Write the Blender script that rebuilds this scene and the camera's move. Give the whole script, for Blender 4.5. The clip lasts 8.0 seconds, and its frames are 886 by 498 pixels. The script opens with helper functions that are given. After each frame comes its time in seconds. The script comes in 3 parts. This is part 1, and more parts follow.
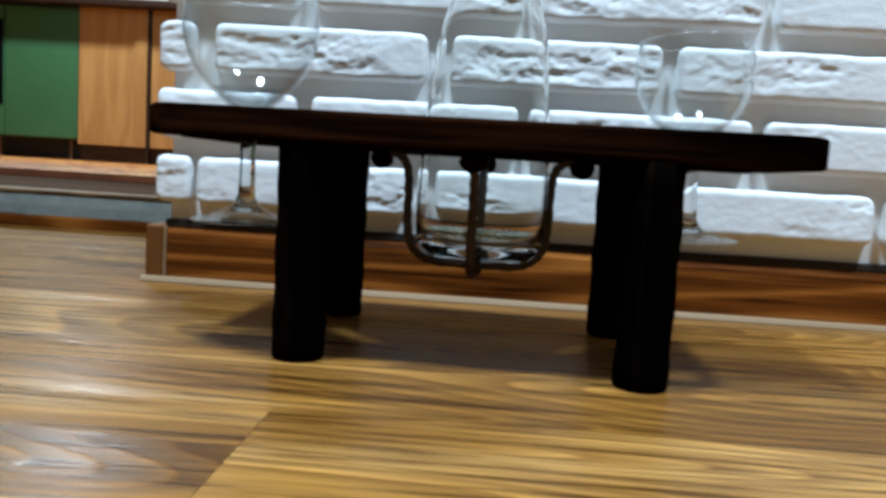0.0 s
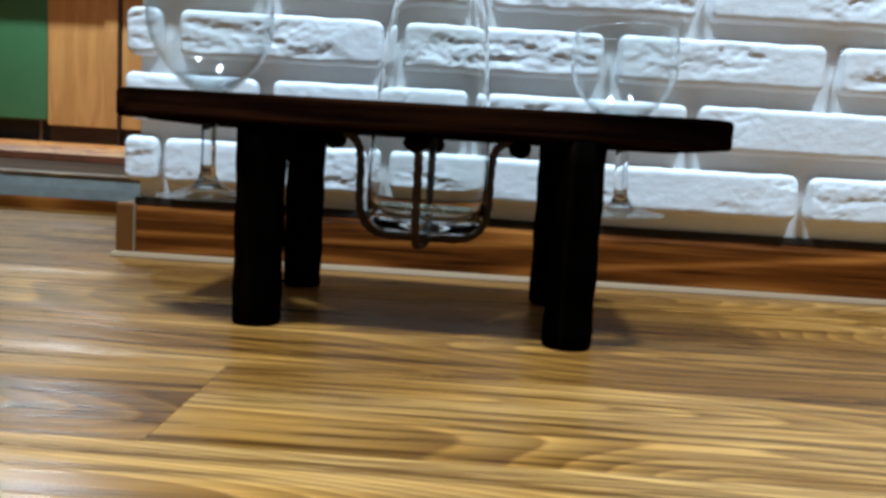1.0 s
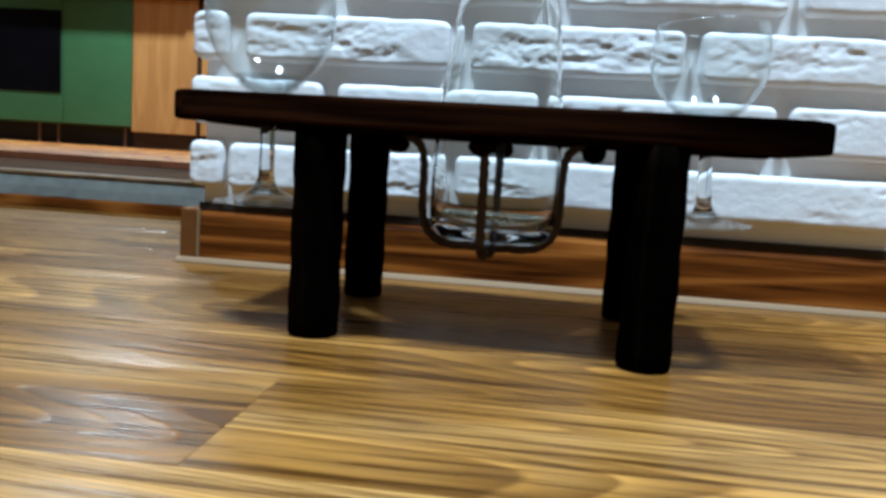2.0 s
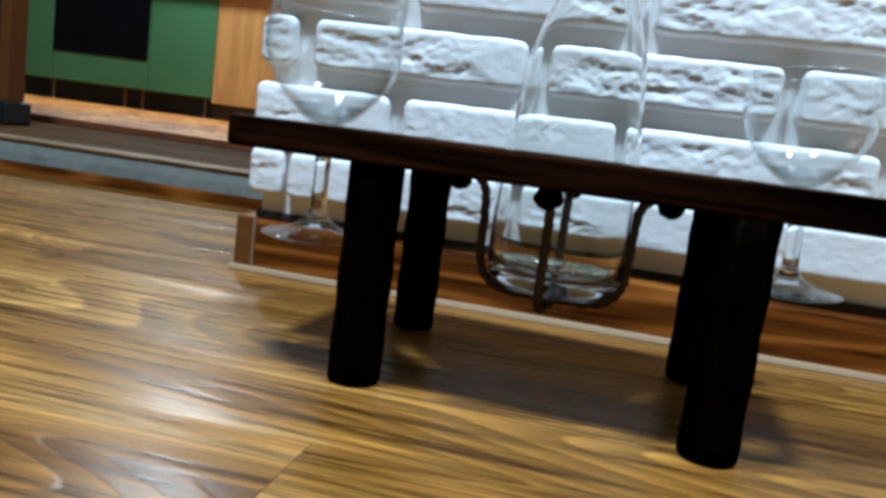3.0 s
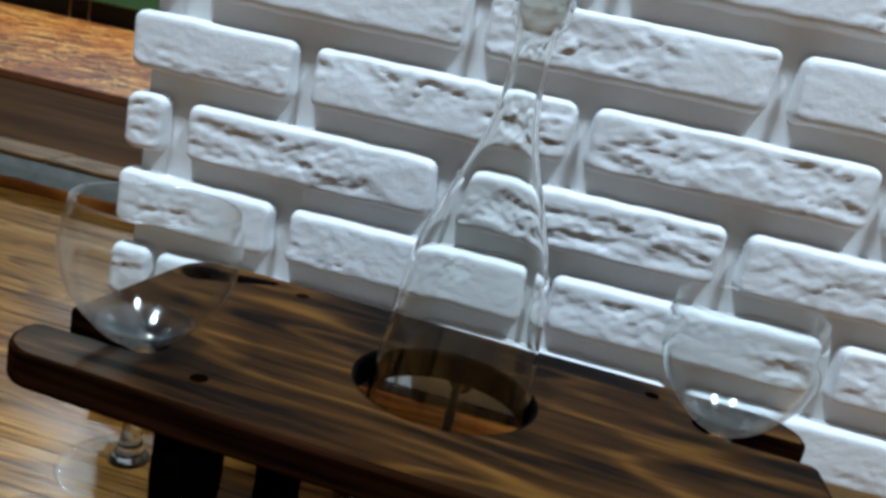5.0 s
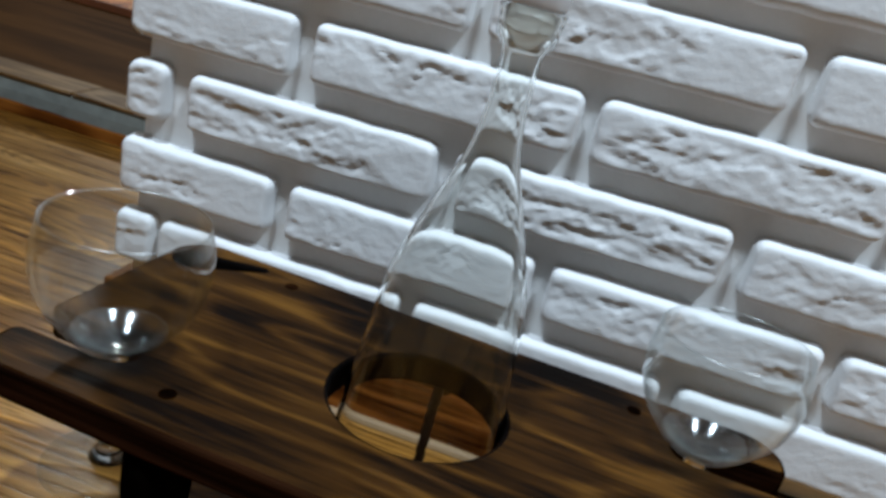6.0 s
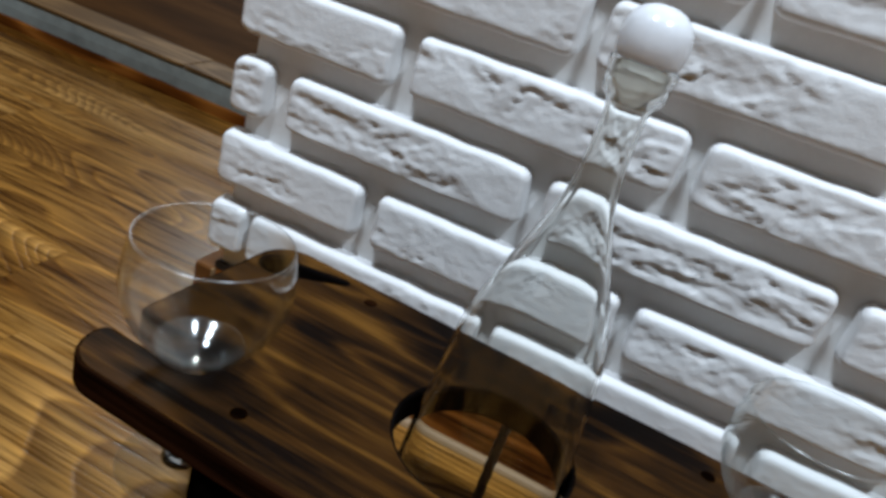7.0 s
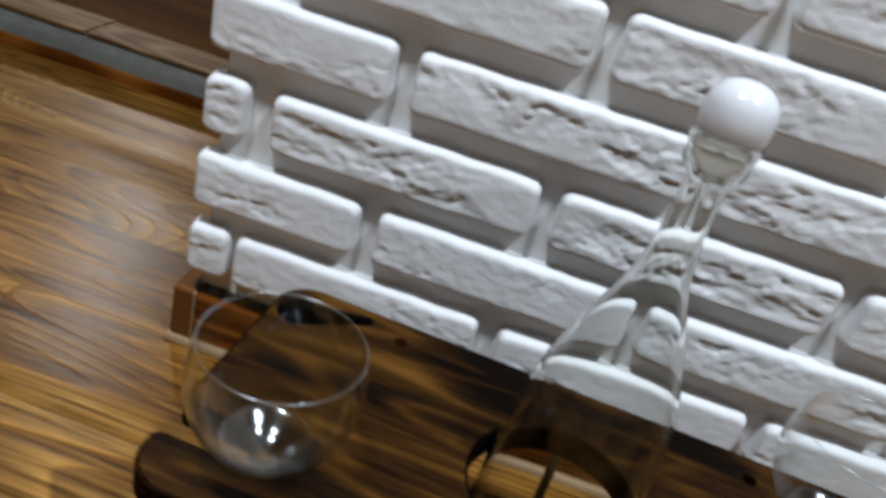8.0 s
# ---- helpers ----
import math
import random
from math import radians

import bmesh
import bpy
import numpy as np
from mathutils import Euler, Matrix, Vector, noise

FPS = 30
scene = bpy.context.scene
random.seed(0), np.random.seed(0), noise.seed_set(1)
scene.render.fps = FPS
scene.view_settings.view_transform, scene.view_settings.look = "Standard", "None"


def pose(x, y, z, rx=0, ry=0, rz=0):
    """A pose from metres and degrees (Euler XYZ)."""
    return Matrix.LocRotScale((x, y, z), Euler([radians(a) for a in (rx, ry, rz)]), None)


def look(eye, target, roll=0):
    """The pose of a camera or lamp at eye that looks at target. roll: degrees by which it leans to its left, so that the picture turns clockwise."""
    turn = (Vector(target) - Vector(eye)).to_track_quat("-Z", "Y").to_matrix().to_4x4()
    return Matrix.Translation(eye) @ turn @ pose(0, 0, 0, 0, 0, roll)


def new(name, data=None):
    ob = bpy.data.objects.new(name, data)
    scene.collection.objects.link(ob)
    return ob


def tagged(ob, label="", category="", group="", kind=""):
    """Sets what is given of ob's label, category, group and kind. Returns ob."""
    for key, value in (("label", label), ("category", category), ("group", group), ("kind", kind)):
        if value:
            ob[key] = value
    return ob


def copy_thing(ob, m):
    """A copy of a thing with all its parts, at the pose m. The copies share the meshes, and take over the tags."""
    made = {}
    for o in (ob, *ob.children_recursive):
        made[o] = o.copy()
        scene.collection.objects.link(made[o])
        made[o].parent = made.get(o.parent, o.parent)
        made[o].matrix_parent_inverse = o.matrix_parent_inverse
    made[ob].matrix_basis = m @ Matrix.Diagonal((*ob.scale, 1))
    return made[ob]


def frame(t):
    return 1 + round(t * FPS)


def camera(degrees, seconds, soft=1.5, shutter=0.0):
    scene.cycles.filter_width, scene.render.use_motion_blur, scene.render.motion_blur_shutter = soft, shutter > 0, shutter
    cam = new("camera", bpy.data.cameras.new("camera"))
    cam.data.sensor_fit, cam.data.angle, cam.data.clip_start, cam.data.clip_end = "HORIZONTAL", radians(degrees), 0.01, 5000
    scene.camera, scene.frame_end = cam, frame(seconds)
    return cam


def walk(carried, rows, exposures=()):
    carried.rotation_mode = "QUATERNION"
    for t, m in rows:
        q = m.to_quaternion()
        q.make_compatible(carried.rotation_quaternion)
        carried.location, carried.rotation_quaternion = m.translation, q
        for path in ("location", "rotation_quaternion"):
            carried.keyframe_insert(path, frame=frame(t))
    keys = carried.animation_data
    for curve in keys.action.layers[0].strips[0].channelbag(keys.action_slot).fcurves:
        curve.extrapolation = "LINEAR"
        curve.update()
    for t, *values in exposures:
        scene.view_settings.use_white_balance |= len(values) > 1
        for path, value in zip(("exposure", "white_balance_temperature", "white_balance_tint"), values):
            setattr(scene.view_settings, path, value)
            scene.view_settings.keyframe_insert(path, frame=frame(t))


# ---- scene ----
cam = camera(60.1, 8.0, soft=3.3, shutter=0.4)
PATH = [
    (0, (0.105, 0.039, 0.125), (0.004, 2.027, -0.068), 3.5),
    (0.5, (0.124, -0.001, 0.123), (0.077, 1.986, -0.102), 4.1),
    (1, (0.13, -0.008, 0.125), (0.091, 1.978, -0.112), 3.5),
    (1.2, (0.133, -0.011, 0.127), (0.061, 1.971, -0.13), 3.7),
    (2.3, (0.129, 0.046, 0.123), (-0.14, 2.015, -0.104), 4.4),
    (2.5, (0.12, 0.056, 0.142), (-0.172, 2.019, -0.109), 5.7),
    (3, (0.128, 0.067, 0.163), (-0.256, 2.009, -0.127), 7.5),
    (3.5, (0.143, 0.097, 0.21), (-0.226, 2.041, -0.08), 9.8),
    (4, (0.15, 0.138, 0.26), (-0.144, 2.091, -0.055), 11.0),
    (4.3, (0.146, 0.157, 0.286), (-0.128, 2.107, -0.06), 11.5),
    (4.5, (0.143, 0.169, 0.304), (-0.141, 2.117, -0.048), 11.8),
    (4.7, (0.135, 0.184, 0.317), (-0.114, 2.13, -0.076), 12.1),
    (5.8, (0.148, 0.234, 0.396), (-0.164, 2.08, -0.307), 13.0),
    (6, (0.154, 0.237, 0.4), (-0.15, 2.074, -0.328), 13.9),
    (6.5, (0.156, 0.24, 0.417), (-0.26, 2.038, -0.354), 15.4),
    (7, (0.142, 0.258, 0.43), (-0.348, 2.003, -0.415), 17.1),
    (7.5, (0.103, 0.272, 0.443), (-0.151, 1.996, -0.538), 18.7),
    (8, (0.023, 0.277, 0.478), (-0.110, 2.003, -0.518), 16.95),
]
EXPOSURES = [(0.0, 0.25, 5500, 3), (1.0, 0.24, 5380, 3), (2.5, 0.30, 5380, 3), (3.5, 0.21, 5420, 4), (4.5, -0.09, 5500, 5), (6.0, -0.42, 5950, 8), (6.5, -0.42, 6060, 10), (8.0, -0.50, 6400, 13)]
walk(cam, [(t, look(eye, target, roll)) for t, eye, target, roll in PATH], EXPOSURES)

# ---- world and lights ----
world = bpy.data.worlds.new("world")
scene.world = world
world.use_nodes = True
world.node_tree.nodes["Background"].inputs["Color"].default_value = (0.9, 0.95, 1.0, 1)
world.node_tree.nodes["Background"].inputs["Strength"].default_value = 0.01


def ceiling_lamp(name, place, watts, size, colour):
    data = bpy.data.lights.new(name, "AREA")
    data.shape, data.size, data.energy, data.color = "SQUARE", size, watts, colour
    ob = new(name, data)
    ob.matrix_world = look(place, (place[0], place[1] + 0.001, 0))
    return ob


ceiling_lamp("spot_lamp", (-0.48, 0.06, 2.5), 62, 0.24, (0.88, 1.0, 1.09))
ceiling_lamp("spot_lamp", (0.98, 0.06, 2.5), 62, 0.24, (0.88, 1.0, 1.09))
ceiling_lamp("kitchen_lamp", (-2.2, 3.85, 2.5), 74, 0.16, (0.98, 1.0, 0.95))


# ---- materials ----
def material(name):
    m = bpy.data.materials.new(name)
    m.use_nodes = True
    nt = m.node_tree
    return m, nt, nt.nodes["Principled BSDF"]


def node(nt, kind, **values):
    n = nt.nodes.new(kind)
    for key, value in values.items():
        if key in n.inputs:
            n.inputs[key].default_value = value
    return n


def mapped(nt, scale, seeded=False):
    """Object coordinates, stretched, and shifted for each object."""
    tc = nt.nodes.new("ShaderNodeTexCoord")
    mp = node(nt, "ShaderNodeMapping", Scale=scale)
    nt.links.new(tc.outputs["Object"], mp.inputs["Vector"])
    if seeded:
        info = nt.nodes.new("ShaderNodeObjectInfo")
        mul = nt.nodes.new("ShaderNodeVectorMath")
        mul.operation = "SCALE"
        mul.inputs[0].default_value = (37.0, 53.0, 71.0)
        nt.links.new(info.outputs["Random"], mul.inputs["Scale"])
        nt.links.new(mul.outputs["Vector"], mp.inputs["Location"])
    return mp.outputs["Vector"]


def noise_tex(nt, vec, scale, detail=4.0, rough=0.55, distortion=0.0):
    n = node(nt, "ShaderNodeTexNoise", Scale=scale, Detail=detail, Roughness=rough, Distortion=distortion)
    nt.links.new(vec, n.inputs["Vector"])
    return n.outputs["Fac"]


def maths(nt, op, a, b=None, clamp=False):
    n = nt.nodes.new("ShaderNodeMath")
    n.operation, n.use_clamp = op, clamp
    for k, v in enumerate((a, b)):
        if v is None:
            continue
        if isinstance(v, (int, float)):
            n.inputs[k].default_value = v
        else:
            nt.links.new(v, n.inputs[k])
    return n.outputs[0]


def ramp(nt, fac, stops):
    n = nt.nodes.new("ShaderNodeValToRGB")
    el = n.color_ramp.elements
    while len(el) < len(stops):
        el.new(0.5)
    for e, (p, c) in zip(el, stops):
        e.position, e.color = p, (*c, 1)
    nt.links.new(fac, n.inputs["Fac"])
    return n.outputs["Color"]


def mixed(nt, fac, a, b, blend="MIX"):
    n = nt.nodes.new("ShaderNodeMix")
    n.data_type, n.blend_type = "RGBA", blend
    for sock, v in ((n.inputs[0], fac), (n.inputs[6], a), (n.inputs[7], b)):
        if isinstance(v, (int, float)):
            sock.default_value = v
        elif isinstance(v, tuple):
            sock.default_value = (*v, 1)
        else:
            nt.links.new(v, sock)
    return n.outputs[2]


def bumped(nt, bsdf, height, strength, distance):
    n = node(nt, "ShaderNodeBump", Strength=strength, Distance=distance)
    nt.links.new(height, n.inputs["Height"])
    nt.links.new(n.outputs["Normal"], bsdf.inputs["Normal"])


def wood(name, dark, mid, light, rough, lines=46.0, stretch=(1.1, 7.5, 7.5), fibre=(9, 260, 260), relief=0.35, coat=0.0, along="x", stain=0.5, shine=0.5, line=0.30):
    """Planed or embossed wood: contour grain, fine fibres and blotches, along one axis."""
    m, nt, bsdf = material(name)
    if along == "z":
        stretch, fibre = (stretch[1], stretch[2], stretch[0]), (fibre[1], fibre[2], fibre[0])
    field = noise_tex(nt, mapped(nt, stretch, True), 1.0, 1.6, 0.45, 0.25)
    rings = maths(nt, "SINE", maths(nt, "MULTIPLY", field, lines * 2.0))
    rings = maths(nt, "ADD", maths(nt, "MULTIPLY", rings, 0.5), 0.5)
    fib = noise_tex(nt, mapped(nt, fibre, True), 1.0, 3.0, 0.6)
    blot = noise_tex(nt, mapped(nt, tuple(v * 0.55 for v in stretch), True), 2.0, 3.0, 0.5)
    grain = maths(nt, "ADD", maths(nt, "MULTIPLY", maths(nt, "POWER", rings, 2.6), line), maths(nt, "MULTIPLY", fib, 0.62))
    grain = maths(nt, "ADD", grain, maths(nt, "MULTIPLY", maths(nt, "SUBTRACT", blot, 0.5), stain))
    nt.links.new(ramp(nt, grain, ((0.18, dark), (0.46, mid), (0.8, light))), bsdf.inputs["Base Color"])
    r = maths(nt, "ADD", maths(nt, "MULTIPLY", grain, -0.16), rough + 0.08)
    nt.links.new(r, bsdf.inputs["Roughness"])
    bsdf.inputs["Coat Weight"].default_value = coat
    bsdf.inputs["Coat Roughness"].default_value = 0.15
    bsdf.inputs["Specular IOR Level"].default_value = shine
    bumped(nt, bsdf, grain, relief, 0.0015)
    return m




def laminate():
    """Glossy laminate with printed growth rings, pores and blotches, embossed along the plank."""
    m, nt, bsdf = material("laminate oak")
    field = noise_tex(nt, mapped(nt, (1.2, 6.5, 6.5), True), 1.0, 1.2, 0.4, 0.6)
    ring = maths(nt, "FRACT", maths(nt, "MULTIPLY", field, 52.0))
    ring = ramp(nt, ring, ((0.0, (0.70, 0.64, 0.56)), (0.10, (1.25, 1.22, 1.15)), (0.35, (0.95, 0.93, 0.90)), (0.70, (0.72, 0.68, 0.62)), (0.95, (0.58, 0.51, 0.43))))
    fib = noise_tex(nt, mapped(nt, (6, 170, 170), True), 1.0, 4.0, 0.65)
    pores = ramp(nt, fib, ((0.36, (0.34, 0.29, 0.23)), (0.50, (0.95, 0.94, 0.92)), (0.68, (1.45, 1.45, 1.38))))
    blot = noise_tex(nt, mapped(nt, (1.6, 11, 11), True), 1.0, 4.0, 0.55, 0.4)
    base = ramp(nt, blot, ((0.30, (0.100, 0.038, 0.005)), (0.50, (0.25, 0.117, 0.023)), (0.70, (0.46, 0.258, 0.080))))
    col = mixed(nt, 1.0, mixed(nt, 0.9, base, ring, "MULTIPLY"), pores, "MULTIPLY")
    nt.links.new(col, bsdf.inputs["Base Color"])
    bsdf.inputs["Specular IOR Level"].default_value = 0.15
    nt.links.new(maths(nt, "ADD", maths(nt, "MULTIPLY", fib, 0.15), 0.21), bsdf.inputs["Roughness"])
    grey = nt.nodes.new("ShaderNodeRGBToBW")
    nt.links.new(ring, grey.inputs[0])
    bumped(nt, bsdf, maths(nt, "ADD", maths(nt, "MULTIPLY", fib, 0.8), maths(nt, "MULTIPLY", grey.outputs[0], 0.5)), 0.55, 0.0012)
    return m


FLOOR = laminate()
RAISED = wood("old brown boards", (0.024, 0.008, 0.001), (0.070, 0.026, 0.0034), (0.120, 0.050, 0.008), 0.6, lines=9, line=0.15, shine=0.03)
SKIRT = wood("skirting walnut", (0.026, 0.0065, 0.0010), (0.165, 0.048, 0.0068), (0.33, 0.115, 0.019), 0.5, lines=30, shine=0.03, line=0.4)
TOP = wood("stained pine", (0.003, 0.0010, 0.0002), (0.037, 0.0140, 0.0020), (0.145, 0.063, 0.0095), 0.45, lines=24, stretch=(4.2, 17, 17), fibre=(16, 260, 260), relief=0.3, shine=0.06, stain=1.15, line=0.24)
BURNT = wood("burnt dark wood", (0.0009, 0.0004, 0.0003), (0.0045, 0.0018, 0.0009), (0.030, 0.0110, 0.0045), 0.6, lines=20, stretch=(2.2, 15, 15), relief=0.5, shine=0.0)
LEG = wood("black stained wood", (0.001, 0.0007, 0.0005), (0.002, 0.0014, 0.001), (0.005, 0.003, 0.002), 0.65, lines=16, stretch=(3, 30, 30), relief=0.5, along="z", shine=0.0)
BEECH = wood("warm veneer", (0.36, 0.17, 0.045), (0.46, 0.235, 0.07), (0.52, 0.28, 0.09), 0.45, lines=12, relief=0.1, along="z", stain=0.2)
DARKWOOD = wood("dark worktop", (0.012, 0.005, 0.002), (0.03, 0.012, 0.006), (0.05, 0.022, 0.011), 0.4)


def plain(name, colour, rough, metal=0.0, spots=0.12, scale=60.0, relief=0.1):
    m, nt, bsdf = material(name)
    v = mapped(nt, (1, 1, 1), True)
    big, fine = noise_tex(nt, v, scale * 0.12, 4), noise_tex(nt, v, scale, 5)
    fac = maths(nt, "ADD", maths(nt, "MULTIPLY", big, 0.6), maths(nt, "MULTIPLY", fine, 0.4))
    low = tuple(c * (1 - 2 * spots) for c in colour)
    high = tuple(min(1, c * (1 + 0.6 * spots)) for c in colour)
    nt.links.new(ramp(nt, fac, ((0.25, low), (0.75, high))), bsdf.inputs["Base Color"])
    bsdf.inputs["Roughness"].default_value, bsdf.inputs["Metallic"].default_value = rough, metal
    if relief:
        bumped(nt, bsdf, fine, relief, 0.001)
    return m


# nearly black wood for the cut walls of the opening and hand slots
CUTWOOD = plain("near-black sawn wood", (0.0022, 0.0013, 0.0009), 0.8, spots=0.3, scale=200, relief=0.4)
CUTWOOD.node_tree.nodes["Principled BSDF"].inputs["Specular IOR Level"].default_value = 0.05
PLASTER = plain("white gypsum", (0.80, 0.80, 0.80), 0.75, spots=0.03, scale=260, relief=0.35)
MORTAR = plain("white painted joint", (0.83, 0.83, 0.82), 0.8, spots=0.04, scale=180, relief=0.3)
CEILING = plain("ceiling paint", (0.20, 0.19, 0.18), 0.9, spots=0.03)
ROOMWALL = plain("brown room paint", (0.13, 0.105, 0.08), 0.85, spots=0.05)
KITCHENWALL = plain("pale kitchen paint", (0.75, 0.72, 0.64), 0.7, spots=0.05)
GREEN = plain("green enamel", (0.056, 0.155, 0.066), 0.4, spots=0.10, scale=30, relief=0.05)
BLACKGLASS = plain("black oven glass", (0.004, 0.004, 0.006), 0.12, spots=0.2, relief=0)
BLACKGLASS.node_tree.nodes["Principled BSDF"].inputs["Specular IOR Level"].default_value = 0.08
BLACK = plain("black rubber", (0.008, 0.008, 0.010), 0.6)
GREYPAINT = plain("worn grey paint", (0.29, 0.32, 0.30), 0.55, spots=0.32, scale=40, relief=0.4)
BRASS = plain("dull brown metal", (0.16, 0.09, 0.05), 0.4, metal=0.4)
ROPE = plain("brown leather cord", (0.038, 0.016, 0.006), 0.6, spots=0.3, scale=300, relief=0.6)
# dark brown that stands in for the shade under the lowest bricks
GAP_SHADE = plain("painted joint shade", (0.022, 0.013, 0.007), 0.8, spots=0.35, scale=90)
SEALANT = plain("pale sealant", (0.26, 0.16, 0.075), 0.6, spots=0.05)
CAP = plain("light brown plastic", (0.15, 0.056, 0.013), 0.55, spots=0.18)
CAP.node_tree.nodes["Principled BSDF"].inputs["Specular IOR Level"].default_value = 0.1


def strand_board():
    m, nt, bsdf = material("strand board")
    tc = nt.nodes.new("ShaderNodeTexCoord")
    vor = node(nt, "ShaderNodeTexVoronoi", Scale=9.0, Randomness=1.0)
    mp = node(nt, "ShaderNodeMapping", Scale=(1.7, 0.9, 1.7))
    warp = noise_tex(nt, tc.outputs["Object"], 6.0, 3)
    vm = nt.nodes.new("ShaderNodeVectorMath")
    nt.links.new(tc.outputs["Object"], vm.inputs[0])
    nt.links.new(warp, vm.inputs[1])
    nt.links.new(vm.outputs[0], mp.inputs["Vector"])
    nt.links.new(mp.outputs["Vector"], vor.inputs["Vector"])
    sep = nt.nodes.new("ShaderNodeSeparateColor")
    nt.links.new(vor.outputs["Color"], sep.inputs["Color"])
    nt.links.new(ramp(nt, sep.outputs[0], ((0.0, (0.03, 0.005, 0.001)), (0.25, (0.24, 0.050, 0.006)), (0.6, (0.58, 0.180, 0.022)), (1.0, (0.90, 0.50, 0.12)))), bsdf.inputs["Base Color"])
    bsdf.inputs["Roughness"].default_value = 0.55
    bumped(nt, bsdf, sep.outputs[0], 0.5, 0.004)
    return m


OSB = strand_board()
OSBEDGE = plain("red brown board edge", (0.25, 0.075, 0.025), 0.6, spots=0.3, scale=50, relief=0.4)


def solid_glass(name, tint, rough=0.0, bend=1.5, clear=1.0):
    m, nt, bsdf = material(name)
    bsdf.inputs["Base Color"].default_value = (*tint, 1)
    bsdf.inputs["Roughness"].default_value = rough
    bsdf.inputs["Transmission Weight"].default_value = clear
    bsdf.inputs["IOR"].default_value = bend
    return m




def thin_glass(name, tint, gloss, least=0.045, rough=0.07):
    """Thin-walled clear glass: light goes straight through, and it mirrors more at a slant."""
    m = bpy.data.materials.new(name)
    m.use_nodes = True
    nt = m.node_tree
    nt.nodes.remove(nt.nodes["Principled BSDF"])
    clear = node(nt, "ShaderNodeBsdfTransparent", Color=(*tint, 1))
    shine = node(nt, "ShaderNodeBsdfGlossy", Roughness=rough, Color=(0.95, 0.97, 0.97, 1))
    facing = node(nt, "ShaderNodeLayerWeight", Blend=0.5)
    slant = maths(nt, "ADD", maths(nt, "MULTIPLY", maths(nt, "POWER", facing.outputs["Facing"], 3.0), gloss), least)
    mix = nt.nodes.new("ShaderNodeMixShader")
    nt.links.new(slant, mix.inputs[0])
    nt.links.new(clear.outputs[0], mix.inputs[1])
    nt.links.new(shine.outputs[0], mix.inputs[2])
    nt.links.new(mix.outputs[0], nt.nodes["Material Output"].inputs["Surface"])
    return m


BOWL = thin_glass("thin clear glass", (0.98, 0.988, 0.986), 0.75, 0.016, 0.04)
RIM = thin_glass("bright glass rim", (0.97, 0.98, 0.98), 0.4, 0.10, 0.25)
FLASK = solid_glass("clear bottle glass", (0.980, 0.990, 0.978), 0.0, 1.33)
FOOT = thin_glass("clear glass foot", (0.93, 0.95, 0.95), 0.5, 0.015, 0.03)
BASE = solid_glass("greenish thick glass", (0.80, 0.88, 0.70))
STEM = solid_glass("solid clear glass", (0.97, 0.98, 0.98))
LENS = thin_glass("thick bright glass", (0.97, 0.985, 0.99), 0.9, 0.055, 0.13)
FROST = solid_glass("frosted joint glass", (0.94, 0.93, 0.86), 0.25, 1.45, 0.85)
OPAL = plain("milky white glass", (0.70, 0.71, 0.73), 0.18, spots=0.02, relief=0)
OPAL.node_tree.nodes["Principled BSDF"].inputs["Subsurface Weight"].default_value = 0.9
OPAL.node_tree.nodes["Principled BSDF"].inputs["Subsurface Radius"].default_value = (1.0, 1.0, 1.0)
OPAL.node_tree.nodes["Principled BSDF"].inputs["Subsurface Scale"].default_value = 0.02


# ---- building helpers ----
def mesh_of(name, bm, mat, smooth=False):
    me = bpy.data.meshes.new(name)
    bm.to_mesh(me)
    bm.free()
    me.materials.append(mat)
    if smooth:
        me.polygons.foreach_set("use_smooth", [True] * len(me.polygons))
    return me


def part(name, bm, mat, parent=None, label="", smooth=False):
    ob = new(name, mesh_of(name, bm, mat, smooth))
    ob.parent = parent
    if label:
        tagged(ob, label)
    return ob


def box(x0, x1, y0, y1, z0, z1, bevel=0.0):
    bm = bmesh.new()
    bmesh.ops.create_cube(bm, size=1.0)
    for v in bm.verts:
        v.co = Vector(((x0 + x1) / 2 + v.co.x * (x1 - x0), (y0 + y1) / 2 + v.co.y * (y1 - y0), (z0 + z1) / 2 + v.co.z * (z1 - z0)))
    if bevel:
        bmesh.ops.bevel(bm, geom=bm.edges[:], offset=bevel, segments=2, profile=0.5, affect="EDGES")
    return bm


def lathe(profile, turns=48, closed=False):
    """Turns (radius, height) pairs round z; closed joins the last pair to the first."""
    bm = bmesh.new()
    rings = []
    for r, z in profile:
        if r < 1e-5:
            rings.append([bm.verts.new((0, 0, z))])
        else:
            rings.append([bm.verts.new((r * math.cos(2 * math.pi * k / turns), r * math.sin(2 * math.pi * k / turns), z)) for k in range(turns)])
    pairs = list(zip(rings, rings[1:])) + ([(rings[-1], rings[0])] if closed else [])
    for a, b in pairs:
        for k in range(turns):
            j = (k + 1) % turns
            corners = [a[k % len(a)], a[j % len(a)], b[j % len(b)], b[k % len(b)]]
            some = list(dict.fromkeys(corners))
            if len(some) > 2:
                bm.faces.new(some)
    bmesh.ops.recalc_face_normals(bm, faces=bm.faces[:])
    return bm


